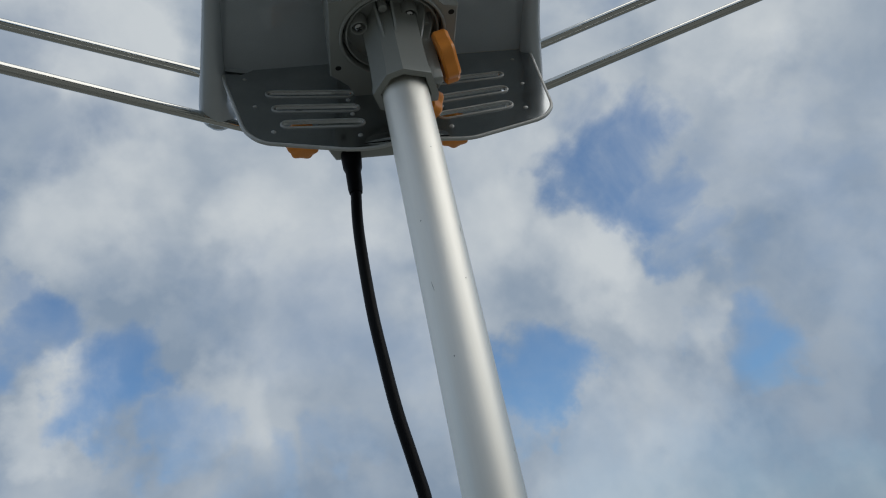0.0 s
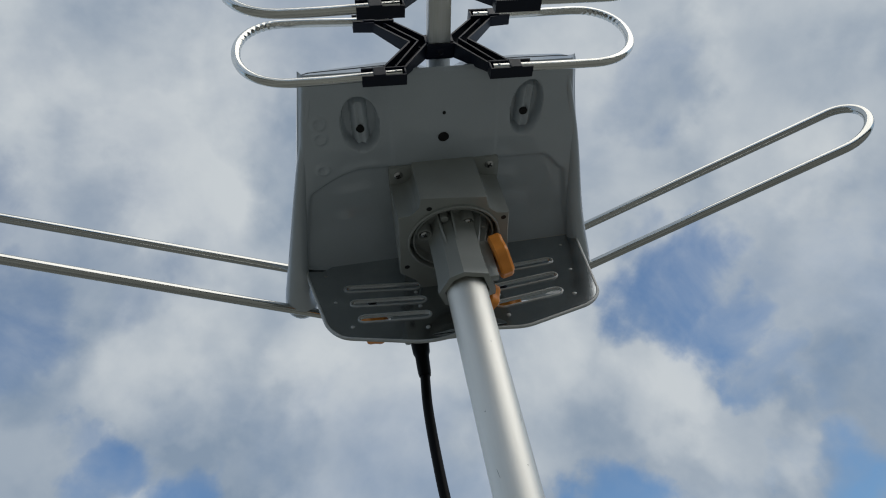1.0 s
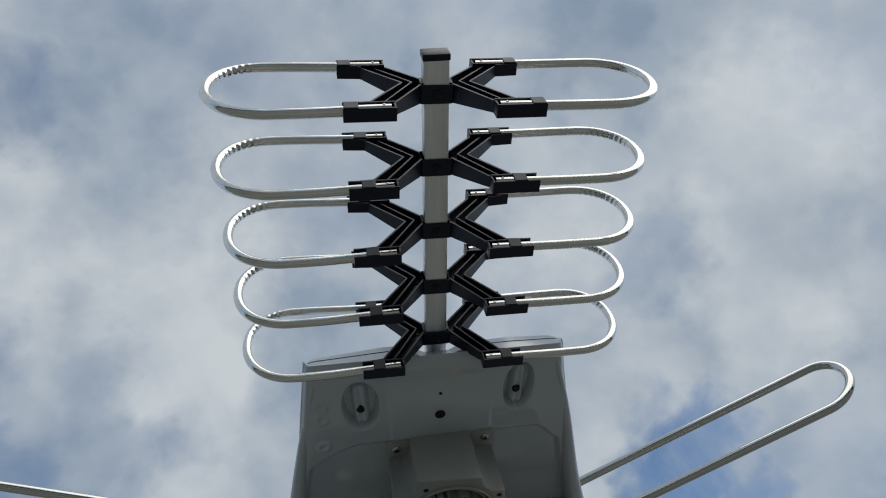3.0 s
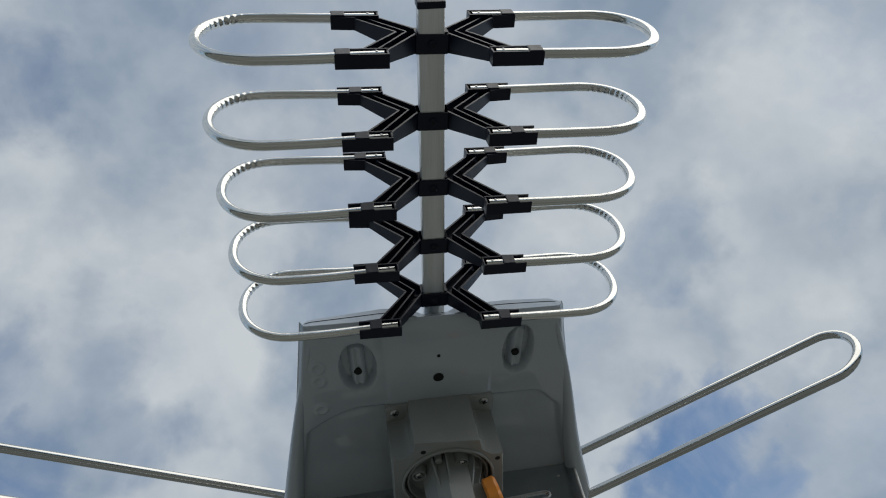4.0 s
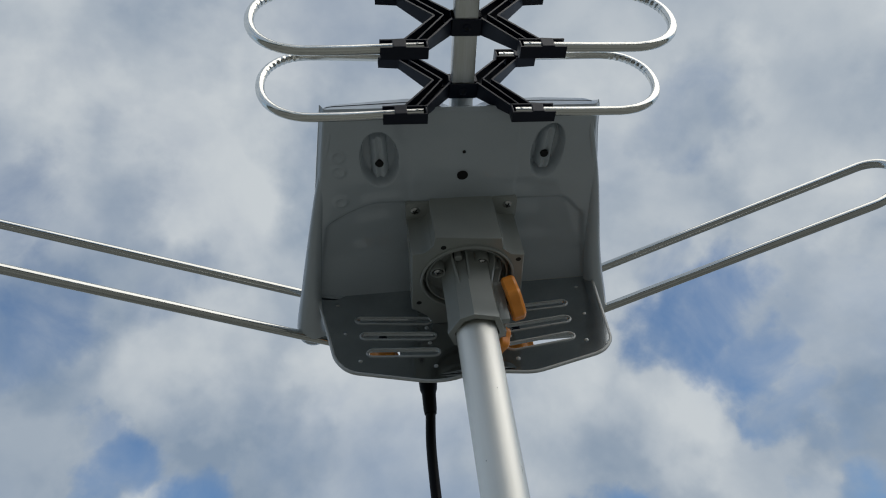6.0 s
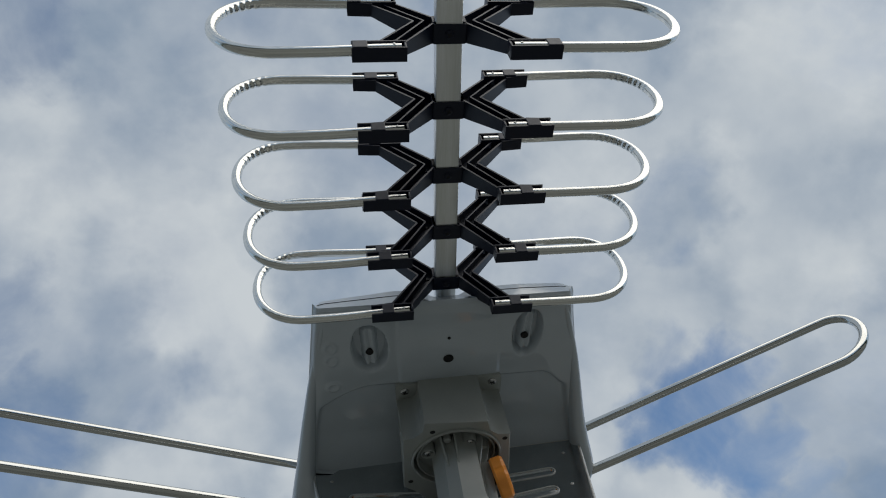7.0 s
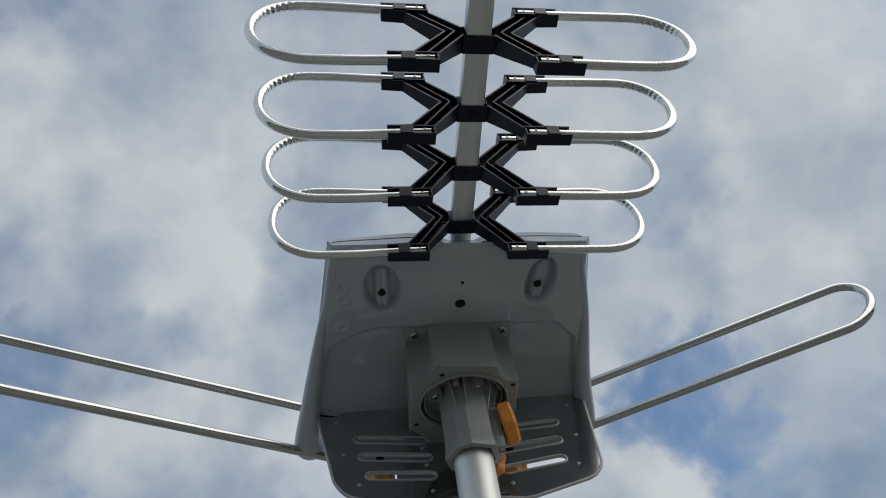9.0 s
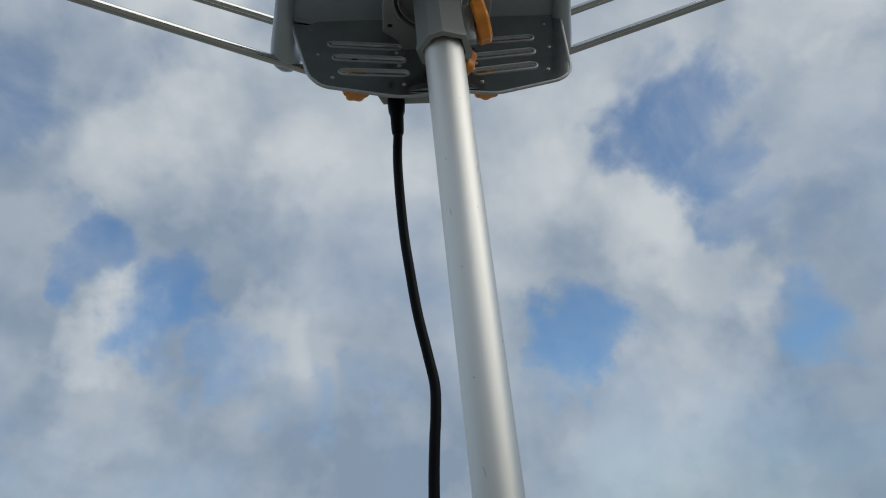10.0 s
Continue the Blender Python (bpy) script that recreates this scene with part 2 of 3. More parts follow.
def lathe(bm, profile, centre=(0, 0, 0), axis=(0, 0, 1), seg=32, shape=None):
    """Turns (radius, height) pairs about an axis. shape(a): a factor on the radius, for lobes and flats."""
    q = Vector((0, 0, 1)).rotation_difference(Vector(axis)).to_matrix()
    c = Vector(centre)
    rings = []
    for r, h in profile:
        rings.append([bm.verts.new(c + q @ Vector((r * (shape(2 * math.pi * k / seg) if shape else 1) * math.cos(2 * math.pi * k / seg),
                                                   r * (shape(2 * math.pi * k / seg) if shape else 1) * math.sin(2 * math.pi * k / seg), h))) for k in range(seg)])
    for a, b in zip(rings, rings[1:]):
        for k in range(seg):
            bm.faces.new((a[k], a[(k + 1) % seg], b[(k + 1) % seg], b[k]))
    bm.faces.new(rings[0][::-1])
    bm.faces.new(rings[-1])


def smoothed(pts, per=10):
    """A Catmull-Rom curve through pts."""
    p = [Vector(a) for a in pts]
    p = [2 * p[0] - p[1]] + p + [2 * p[-1] - p[-2]]
    out = []
    for i in range(1, len(p) - 2):
        for k in range(per):
            t = k / per
            out.append(0.5 * (2 * p[i] + (p[i + 1] - p[i - 1]) * t + (2 * p[i - 1] - 5 * p[i] + 4 * p[i + 1] - p[i + 2]) * t * t + (3 * p[i] - p[i - 1] - 3 * p[i + 1] + p[i + 2]) * t ** 3))
    return out + [p[-2]]


def interp(v, xs, ys):
    return float(np.interp(v, xs, ys))


def step(a, b, x):
    t = min(1.0, max(0.0, (x - a) / (b - a)))
    return t * t * (3 - 2 * t)

# ---------------------------------------------------------------- ground
g = bmesh.new()
bmesh.ops.create_grid(g, x_segments=40, y_segments=40, size=2500)
tagged(part("ground", g, GROUND), "worn grass and gravel ground under the antenna mast", "ground", kind="structure")

# an unseen tree line, added all round so the metal reflects a dark horizon
g = bmesh.new()
rings = [[], [], []]
for k in range(360):
    a = radians(k)
    back = 0.5 - 0.5 * math.cos(a)
    h = (3.0 + 17.0 * back ** 2) * (0.75 + 0.5 * noise.noise((math.cos(a) * 9, math.sin(a) * 9, 3.0)) + 0.25 * noise.noise((math.cos(a) * 40, math.sin(a) * 40, 1.0)))
    for ring, r, z in ((rings[0], 58, -0.1), (rings[1], 60 + 2 * noise.noise((math.cos(a) * 30, math.sin(a) * 30, 7.0)), h * 0.6), (rings[2], 64, h)):
        ring.append(g.verts.new((r * math.sin(a), r * math.cos(a), z)))
for lo, hi in zip(rings, rings[1:]):
    for k in range(360):
        g.faces.new((lo[k], lo[(k + 1) % 360], hi[(k + 1) % 360], hi[k]))
tagged(part("backdrop", g, DARK_RING), "unseen dark green tree line added round the horizon to darken reflections", "trees", kind="structure")

# ---------------------------------------------------------------- mast
MX, MY, MR = 0.0890, 0.4430, 0.0164
LEAN_X, LEAN_Y = 0.004, 0.000      # the mast stands a little out of plumb


def mast_at(z):
    return Vector((MX + LEAN_X * (z - 2.06), MY + LEAN_Y * (z - 2.06), z))


mast = tagged(new("mast"), "satin aluminium round mast with fine scratches, slightly out of plumb", "mast")
mast.location = mast_at(0.0)
g = bmesh.new()
tube(g, [mast_at(2.1 * k / 12) for k in range(13)], MR, 72)
part("pole", g, MAST, mast, "satin aluminium tube")
rng = random.Random(5)
for k in range(10):
    z, a = rng.uniform(1.72, 2.02), rng.uniform(-2.6, -0.5)
    w = Vector((math.cos(a), math.sin(a), 0))
    s = w.cross(Vector((0, 0, 1)))
    long = rng.random() < 0.45
    r0, r1 = (0.0035, 0.00016) if long else (0.0005, 0.0004)
    tilt = rng.uniform(-0.5, 0.5)
    g = bmesh.new()
    c = mast_at(z) + w * (MR + 0.00004)
    ring = [g.verts.new(c + s * (r1 * math.cos(t) + tilt * r0 * math.sin(t) * 0.4) + Vector((0, 0, r0 * math.sin(t)))) for t in (2 * math.pi * i / 8 for i in range(8))]
    g.faces.new(ring)
    part("scratch", g, NICK, mast)

# ---------------------------------------------------------------- the antenna head
CX, CZ = 0.0905, 2.2072
ROOT = Vector((MX, MY, 2.06))
antenna = tagged(new("rooftop_antenna"), "grey plastic outdoor television antenna with aluminium loops clamped on the mast", "antenna")
antenna.location = ROOT
SKEWS = (2.2, 2.1, 2.0, 2.0, 2.0)      # degrees by which the cross pieces are turned on the boom

# --- boom
g = bmesh.new()
HB = 0.0089
for lo, hi in (((-HB, 0.0690, 2.2046), (HB, 0.40, 2.2166)),):
    box(g, (CX + lo[0], lo[1], lo[2]), (CX + hi[0], hi[1], hi[2]), 0.0012)
boom = part("boom", g, BOOM, antenna, "square brushed aluminium boom")
g = bmesh.new()
box(g, (CX - 0.0094, 0.0652, 2.2040), (CX + 0.0094, 0.0700, 2.2172), 0.0007)
part("end_cap", g, BLACK, boom, "black plastic end cap")


# --- directors: an X-shaped black bracket that holds two aluminium loops
CI, CO, RZ = 0.0320, 0.0652, 0.0383      # clip from, clip to, height of the loops' legs over the middle
REACHES, RR, LY = (0.1525, 0.1530, 0.1540, 0.1550, 0.1565), 0.0035, -0.0050


def plain_mesh(name, g, mat, angle=30):
    me = bpy.data.meshes.new(name)
    bmesh.ops.recalc_face_normals(g, faces=g.faces)
    g.to_mesh(me)
    g.free()
    smooth(me, angle)
    me.materials.append(mat)
    return me


def hub_mesh():
    """A square sleeve round the boom."""
    g = bmesh.new()
    x0, x1, z0, z1, t = -0.0112, 0.0112, -0.0040, 0.0112, 0.0012
    rings = []
    for y in (-0.0068, 0.0068):
        rings.append([[g.verts.new((x, y, z)) for x, z in ((a, c), (b, c), (b, d), (a, d))] for a, b, c, d in ((x0, x1, z0, z1), (x0 + t, x1 - t, z0 + t, z1 - t))])
    for k in range(4):
        n = (k + 1) % 4
        (of, jf), (ob, jb) = rings
        g.faces.new((of[k], of[n], ob[n], ob[k]))
        g.faces.new((jf[n], jf[k], jb[k], jb[n]))
        g.faces.new((of[n], of[k], jf[k], jf[n]))
        g.faces.new((ob[k], ob[n], jb[n], jb[k]))
    bmesh.ops.bevel(g, geom=[e for e in g.edges], offset=0.0005, segments=1, affect="EDGES")
    return plain_mesh("director", g, BLACK)


def arm_mesh(s, u):
    """A ribbed arm from the hub to one clip."""
    g = bmesh.new()
    f0 = -0.0070
    start = 0.0078 if u > 0 else -0.0006
    bar(g, (s * 0.0100, start), (s * (CI + 0.0012), u * (RZ - 0.0046)), 0.0014, f0, 0.0066, taper=0.0012)
    bar(g, (s * 0.0165, 0.0038), (s * (CI + 0.0085), u * (RZ - 0.0056)), 0.0012, f0 + 0.0004, 0.0030, taper=0.0002)
    bar(g, (s * 0.0235, 0.0022), (s * (CO - 0.0165), u * (RZ - 0.0068)), 0.0014, f0, 0.0052, taper=0.0010)
    bar(g, (s * (CO - 0.0168), u * (RZ - 0.0068)), (s * CO, u * (RZ - 0.0052)), 0.0014, f0 - 0.0008, 0.0010)
    # the ribs meet in a short post beside the hub, and a thin web closes the back
    bar(g, (s * 0.0100, -0.0012), (s * 0.0100, 0.0086), 0.0022, f0 - 0.0004, 0.0064)
    bar(g, (s * 0.0100, 0.0036), (s * 0.0238, 0.0024), 0.0030, -0.0010, 0.0030)
    web = [(s * 0.0100, start), (s * (CI + 0.001), u * (RZ - 0.0050)), (s * (CO - 0.016), u * (RZ - 0.0072)), (s * 0.0235, 0.0022), (s * 0.0100, 0.0022)]
    a = [g.verts.new((x, 0.0000, z)) for x, z in web]
    b = [g.verts.new((x, 0.0012, z)) for x, z in web]
    g.faces.new(a)
    g.faces.new(b[::-1])
    for i in range(5):
        g.faces.new((a[i], a[(i + 1) % 5], b[(i + 1) % 5], b[i]))
    return plain_mesh("arm", g, BLACK)


def clip_mesh(s):
    """A trough, open to the front, that takes one leg of a loop."""
    g = bmesh.new()
    x0, x1 = sorted((s * CI, s * CO))
    c0, c1 = -0.0084, 0.0008
    prof = [(c0, -0.0055), (c1, -0.0055), (c1, 0.0055), (c0, 0.0055), (c0, 0.0044), (c1 - 0.0014, 0.0044), (c1 - 0.0014, -0.0044), (c0, -0.0044)]
    a, b = ([g.verts.new((x, y, z)) for y, z in prof] for x in (x0, x1))
    n = len(prof)
    for i in range(n):
        g.faces.new((a[i], a[(i + 1) % n], b[(i + 1) % n], b[i]))
    g.faces.new(a[::-1])
    g.faces.new(b)
    xe = s * CI
    box(g, (min(xe, xe + s * 0.0014), c0 + 0.0003, -0.0052), (max(xe, xe + s * 0.0014), c1, 0.0052), 0.0003)
    return plain_mesh("clip", g, BLACK)


def loop_mesh(s, reach, crimped=True):
    g = bmesh.new()
    yc = LY
    pts, kinds = [], []
    arc = 0.0400
    spread = 0.07 if s < 0 else 0.03
    for k in range(10):
        pts.append((s * (CI + 0.003 + (reach - arc - CI - 0.003) * k / 10), yc, RZ * (1 + spread * step(2, 10, k))))
        kinds.append(0)
    for k in range(97):
        a = math.pi / 2 - math.pi * k / 96
        ca, sa = math.cos(a), math.sin(a)
        pts.append((s * (reach - arc + arc * math.copysign(abs(ca) ** 0.9, ca)), yc - 0.0012 * ca, RZ * (1 + spread) * math.copysign(abs(sa) ** 0.95, sa)))
        kinds.append(step(6, 14, k) * step(48, 36, k) * (0.5 + 0.5 * math.sin(k * math.pi / 2 + 0.3)) * (0.75 + 0.25 * math.sin(k * 1.7)) if crimped else 0.0)
    for k in range(1, 11):
        pts.append((s * (reach - arc + (CI + 0.003 - reach + arc) * k / 10), yc, -RZ * (1 + spread * step(10, 2, k))))
        kinds.append(0)

    def wrinkle(i, way):
        # the inside of the bend is crimped
        inward = Vector((-s, 0, -pts[i][2] / RZ)).normalized().dot(way)
        return 1 - 0.30 * kinds[i] * max(0.0, inward) ** 0.5
    tube(g, pts, RR, 20, wrinkle=wrinkle)
    me = bpy.data.meshes.new("loop")
    bmesh.ops.recalc_face_normals(g, faces=g.faces)
    g.to_mesh(me)
    g.free()
    smooth(me, 50)
    me.materials.append(ROD)
    return me


def strap_mesh():
    g = bmesh.new()
    box(g, (-0.0047, -0.0090, -0.0054), (0.0047, -0.0068, 0.0050), 0.0006)
    me = bpy.data.meshes.new("clip_strap")
    g.to_mesh(me)
    g.free()
    me.materials.append(BLACK)
    return me


def screw_mesh(r=0.003, h=0.0016):
    """A pan-head screw that looks along -z, with a raised cross for its slot."""
    g = bmesh.new()
    lathe(g, [(r, 0), (r, -h * 0.4), (r * 0.75, -h * 0.85), (r * 0.35, -h)], seg=20)
    n = len(g.faces)
    for a in (0.4, 0.4 + math.pi / 2):
        box(g, (-r * 0.62, -r * 0.12, -h * 1.05), (r * 0.62, r * 0.12, -h * 0.7), 0, Matrix.Rotation(a, 3, "Z"))
    g.faces.ensure_lookup_table()
    for f in g.faces[n:]:
        f.material_index = 1
    me = bpy.data.meshes.new("screw")
    g.to_mesh(me)
    g.free()
    smooth(me, 40)
    return me


HUB, STRAP = hub_mesh(), strap_mesh()
ARMS = {(s, u): arm_mesh(s, u) for s in (-1, 1) for u in (-1, 1)}
CLIPS = {s: clip_mesh(s) for s in (-1, 1)}
HUB_SCREW = screw_mesh(0.0030, 0.0014)
HUB_SCREW.materials.append(BLACK)
HUB_SCREW.materials.append(RECESS_SHADE)
RIVET_END = screw_mesh(0.0012, 0.0010)
RIVET_END.materials.append(ROD)
RIVET_END.materials.append(STEEL)


def sub(name, me, parent, at=(0, 0, 0), label="", turn=None):
    ob = new(name, me)
    ob.parent = parent
    ob.matrix_basis = Matrix.Translation(at) @ (turn.to_4x4() if turn is not None else Matrix())
    return tagged(ob, label)


for i, y in enumerate((0.0929, 0.1486, 0.2031, 0.2572, 0.3123)):
    d = sub("director", HUB, antenna, Vector((CX, y, CZ)) - ROOT, "black ribbed plastic X bracket holding two loops", Matrix.Rotation(radians(SKEWS[i]), 3, "Z"))
    sub("mounting_screw", HUB_SCREW, d, (0.0, 0.0, -0.0041))
    for s in (-1, 1):
        sub("loop", loop_mesh(s, REACHES[i] - (0.002 if s < 0 and i == 0 else 0.0), not (i == 0 and s > 0)), d, label="bent bright aluminium loop")
        for u in (-1, 1):
            off = CO - 0.0050 if i == 0 else CI + 0.0200
            sub("arm", ARMS[s, u], d)
            sub("clip", CLIPS[s], d, (0, 0, u * RZ))
            sub("clip_strap", STRAP, d, (s * off, 0, u * RZ))
            sub("crimp", RIVET_END, d, (s * (CI + 0.0075), LY - RR + 0.0006, u * RZ), turn=Matrix.Rotation(radians(-90), 3, "X"))

# --- body: a shell whose underside carries a tray and two oval recesses
YS = (0.302, 0.40, 0.48, 0.56)
XL = (-0.0205, -0.0345, -0.0500, -0.0645)
XR = (0.1975, 0.2105, 0.2245, 0.2410)


SH = 0.030            # the body stands a little askew on the boom


def under(x, yy):
    """Height of the body's underside."""
    y = yy - SH * (x - 0.0880)
    z = 2.1768 + 0.0060 * (1 - step(0.335, 0.385, y)) - 0.010 * step(0.47, 0.56, y)
    xl, xr = interp(y, YS, XL), interp(y, YS, XR)
    # the tray round the motor
    tl, tr = xl + 0.013, xr - 0.013
    front = 0.405 + 0.026 * (1 - math.sqrt(step(tl, tl + 0.045, x))) + 0.020 * step(tr - 0.026, tr, x) ** 2
    tray = step(front - 0.003, front + 0.006, y) * step(tl - 0.002, tl + 0.003, x) * (1 - step(tr - 0.003, tr + 0.002, x))
    z += 0.0045 * tray
    # centre panel, a little proud
    z -= 0.0012 * step(0.044, 0.048, x) * (1 - step(0.133, 0.137, x)) * step(0.316, 0.326, y) * (1 - step(0.40, 0.42, y))
    for cx, cy, tilt in ((0.0214, 0.3585, 0.03), (0.1602, 0.3580, -0.10)):
        u, v = x - cx - tilt * (yy - cy), yy - cy
        r = math.hypot(u / (0.0163 if cx < 0.09 else 0.0140), v / 0.0262)
        if r < 1.1:
            z += 0.0115 * (1 - step(0.80, 1.0, r))
            rib = math.sqrt(max(0.0, 1 - (u / 0.0068) ** 2))
            z -= 0.0105 * rib * (1 - step(0.70, 0.84, r)) * (1 - 0.30 * (1 - step(0.0, 0.0035, abs(u))))
    for cx, cy in ((-0.0120, 0.3535), (-0.0120, 0.3665), (-0.0130, 0.3990)):
        r = math.hypot(x - cx, yy - cy) / 0.0058
        z -= 0.0015 * math.exp(-((r - 0.8) / 0.28) ** 2)
    # rounded edges
    edge = min(x - xl, xr - x)
    z += 0.006 * (1 - step(0.0, 0.006, edge)) ** 2
    z += 0.003 * (1 - step(0.314, 0.318, y)) ** 2
    return z


g = bmesh.new()
NU, NV = 230, 190
grid = []
for j in range(NV + 1):
    y = 0.314 + (0.545 - 0.314) * j / NV
    xl, xr = interp(y, YS, XL), interp(y, YS, XR)
    grid.append([g.verts.new((x, y + SH * (x - 0.0880), under(x, y + SH * (x - 0.0880)))) for x in (xl + (xr - xl) * i / NU for i in range(NU + 1))])
for j in range(NV):
    for i in range(NU):
        g.faces.new((grid[j][i], grid[j][i + 1], grid[j + 1][i + 1], grid[j + 1][i]))
# front wall, higher at both ends than at the saddle where the boom comes out, and the cover above
def topz(x):
    z = interp(x, (-0.022, 0.045, 0.066, 0.079, 0.101, 0.114, 0.155, 0.200), (2.2035, 2.2110, 2.2100, 2.2005, 2.2005, 2.2085, 2.2095, 2.2065))
    return z - 0.011 * (1 - math.sqrt(1 - (1 - min(1.0, max(0.0, min(x + 0.0230, 0.2010 - x)) / 0.011)) ** 2))


front_top = [g.verts.new((v.co.x, 0.3235 + SH * (v.co.x - 0.0880), topz(v.co.x))) for v in grid[0]]
roof = []
for i, v in enumerate(front_top):
    t = grid[-1][i].co
    roof.append(g.verts.new((t.x, 0.585 + SH * (t.x - 0.0880), 2.2245)))
for i in range(NU):
    g.faces.new((grid[0][i + 1], grid[0][i], front_top[i], front_top[i + 1]))
    g.faces.new((front_top[i + 1], front_top[i], roof[i], roof[i + 1]))
    g.faces.new((grid[-1][i], grid[-1][i + 1], roof[i + 1], roof[i]))
for i in (0, NU):
    ring = [grid[j][i] for j in range(NV + 1)] + [roof[i], front_top[i]]
    g.faces.new(ring)
body = part("body", g, GREY, antenna, "glossy grey moulded plastic body", angle=40)
# parting line between the lower shell and the cover, on both sides of the boom
for x0, x1 in ((-0.019, 0.066), (0.114, 0.196)):
    g = bmesh.new()
    tube(g, [(x, 0.3195 + SH * (x - 0.0880), 2.1858 + 0.58 * (topz(x) - 2.1858)) for x in (x0 + (x1 - x0) * k / 24 for k in range(25))], 0.00045, 8)
    part("parting_line", g, RUBBER, body)
# rounded flanks that swell towards the back corners
for xs, s in ((XL, -1), (XR, 1)):
    g = bmesh.new()
    pts = smoothed([(xs[0] - s * 0.0050, 0.328, 2.1850), (xs[1] - s * 0.003, 0.40, 2.1800), (xs[2] - s * 0.005, 0.48, 2.1760), (xs[3] - s * 0.010, 0.548, 2.168), (xs[3] - s * 0.012, 0.575, 2.172)], 12)
    n = len(pts)
    tube(g, pts, [interp(k / (n - 1), (0, 0.3, 0.6, 0.88, 0.96, 1.0), (0.0020, 0.0050, 0.0095, 0.0160, 0.0150, 0.008)) for k in range(n)], 24)
    part("flank", g, GREY, body)

# holes are black discs laid on the surface; their dark depth is only colour
HOLE_MESH = bpy.data.meshes.new("hole")
g = bmesh.new()
lathe(g, [(1.0, 0.0), (1.0, -0.25), (0.92, -0.32), (0.5, -0.30)], seg=28)
g.to_mesh(HOLE_MESH)
g.free()
HOLE_MESH.materials.append(RECESS_SHADE)
for x, y, r in ((0.0894, 0.3760, 0.0046), (0.0903, 0.3540, 0.0014), (0.0212, 0.3635, 0.0036), (0.1581, 0.3620, 0.0034)):
    ob = sub("hole", HOLE_MESH, body, Vector((x, y, under(x, y) + 0.0002)))
    ob.scale = (r, r, 0.0070 if r in (0.0036, 0.0034) else 0.0030)

# --- rear housing behind the reflector plate, with the cable socket
g = bmesh.new()
prism(g, [(0.029, 0.508), (0.097, 0.508), (0.097, 0.534), (0.040, 0.534)], 2.0800, 2.116, 0.002, [(0.029, 0.520), (0.097, 0.520), (0.097, 0.552), (0.040, 0.552)])
part("rear_housing", g, HOUSING, antenna, "grey plastic connection housing")
g = bmesh.new()
box(g, (-0.022, 0.5600, 2.134), (0.206, 0.5645, 2.2050), 0.001)
part("rear_cover", g, GREY, antenna)

# --- reflector plate with slots
PN = Vector((0, -1, 0.44)).normalized()
PU = Vector((0, 0.44, 1)).normalized()


def on_plate(x, h, off=0.0):
    wing = 0.005 * (max(0.0, abs(x - 0.0905) - 0.070) / 0.05) ** 2
    return Vector((x, 0.4741 - 0.0148 * (x - 0.0905), 2.055)) + PU * h + PN * (off + wing)


def rounded(pts, r=0.006, seg=5):
    out = []
    n = len(pts)
    for i in range(n):
        p, a, b = Vector(pts[i]), Vector(pts[i - 1]), Vector(pts[(i + 1) % n])
        ra = min(r, (a - p).length * 0.45)
        rb = min(r, (b - p).length * 0.45)
        p0, p1 = p + (a - p).normalized() * ra, p + (b - p).normalized() * rb
        for k in range(seg + 1):
            t = k / seg
            out.append(((1 - t) ** 2) * p0 + 2 * t * (1 - t) * p + t * t * p1)
    return out


OUTLINE = rounded([(-0.0430, 0.131), (-0.0408, 0.1036), (-0.0256, 0.0177), (-0.0155, 0.0022), (0.0505, -0.0182), (0.0677, -0.0179), (0.0849, -0.0114), (0.1012, -0.0121),
                   (0.1336, -0.0183), (0.1970, -0.0002), (0.2070, 0.0125), (0.2225, 0.1128), (0.2235, 0.1300)], 0.0080)
SLOTS = [(-0.0091, 0.0845, 0.0602, 0.0762), (-0.0048, 0.0565, 0.0615, 0.0490), (0.0007, 0.0285, 0.0620, 0.0225),
         (0.1215, 0.0838, 0.1890, 0.0865), (0.1215, 0.0510, 0.1842, 0.0575), (0.1190, 0.0211, 0.1798, 0.0290)]


def stadium(x0, h0, x1, h1, r, seg=8):
    a, b = Vector((x0 + r, h0)), Vector((x1 - r, h1))
    w = (b - a).normalized()
    ang = math.atan2(w.y, w.x)
    out = [b + r * Vector((math.cos(ang - math.pi / 2 + math.pi * k / seg), math.sin(ang - math.pi / 2 + math.pi * k / seg))) for k in range(seg + 1)]
    return out + [a + r * Vector((math.cos(ang + math.pi / 2 + math.pi * k / seg), math.sin(ang + math.pi / 2 + math.pi * k / seg))) for k in range(seg + 1)]


g = bmesh.new()
edges = []
for loop in [OUTLINE] + [stadium(*s, 0.0052) for s in SLOTS]:
    vs = [g.verts.new((p.x, p.y, 0)) for p in loop]
    edges += [g.edges.new((vs[i], vs[(i + 1) % len(vs)])) for i in range(len(vs))]
bmesh.ops.triangle_fill(g, use_beauty=True, edges=edges)
ext = bmesh.ops.extrude_face_region(g, geom=g.faces[:])
for v in ext["geom"]:
    if isinstance(v, bmesh.types.BMVert):
        v.co.z = -0.0025
for v in g.verts:
    v.co = on_plate(v.co.x, v.co.y, v.co.z)
plate = part("reflector_plate", g, PLATE, antenna, "dark glossy slotted reflector plate")


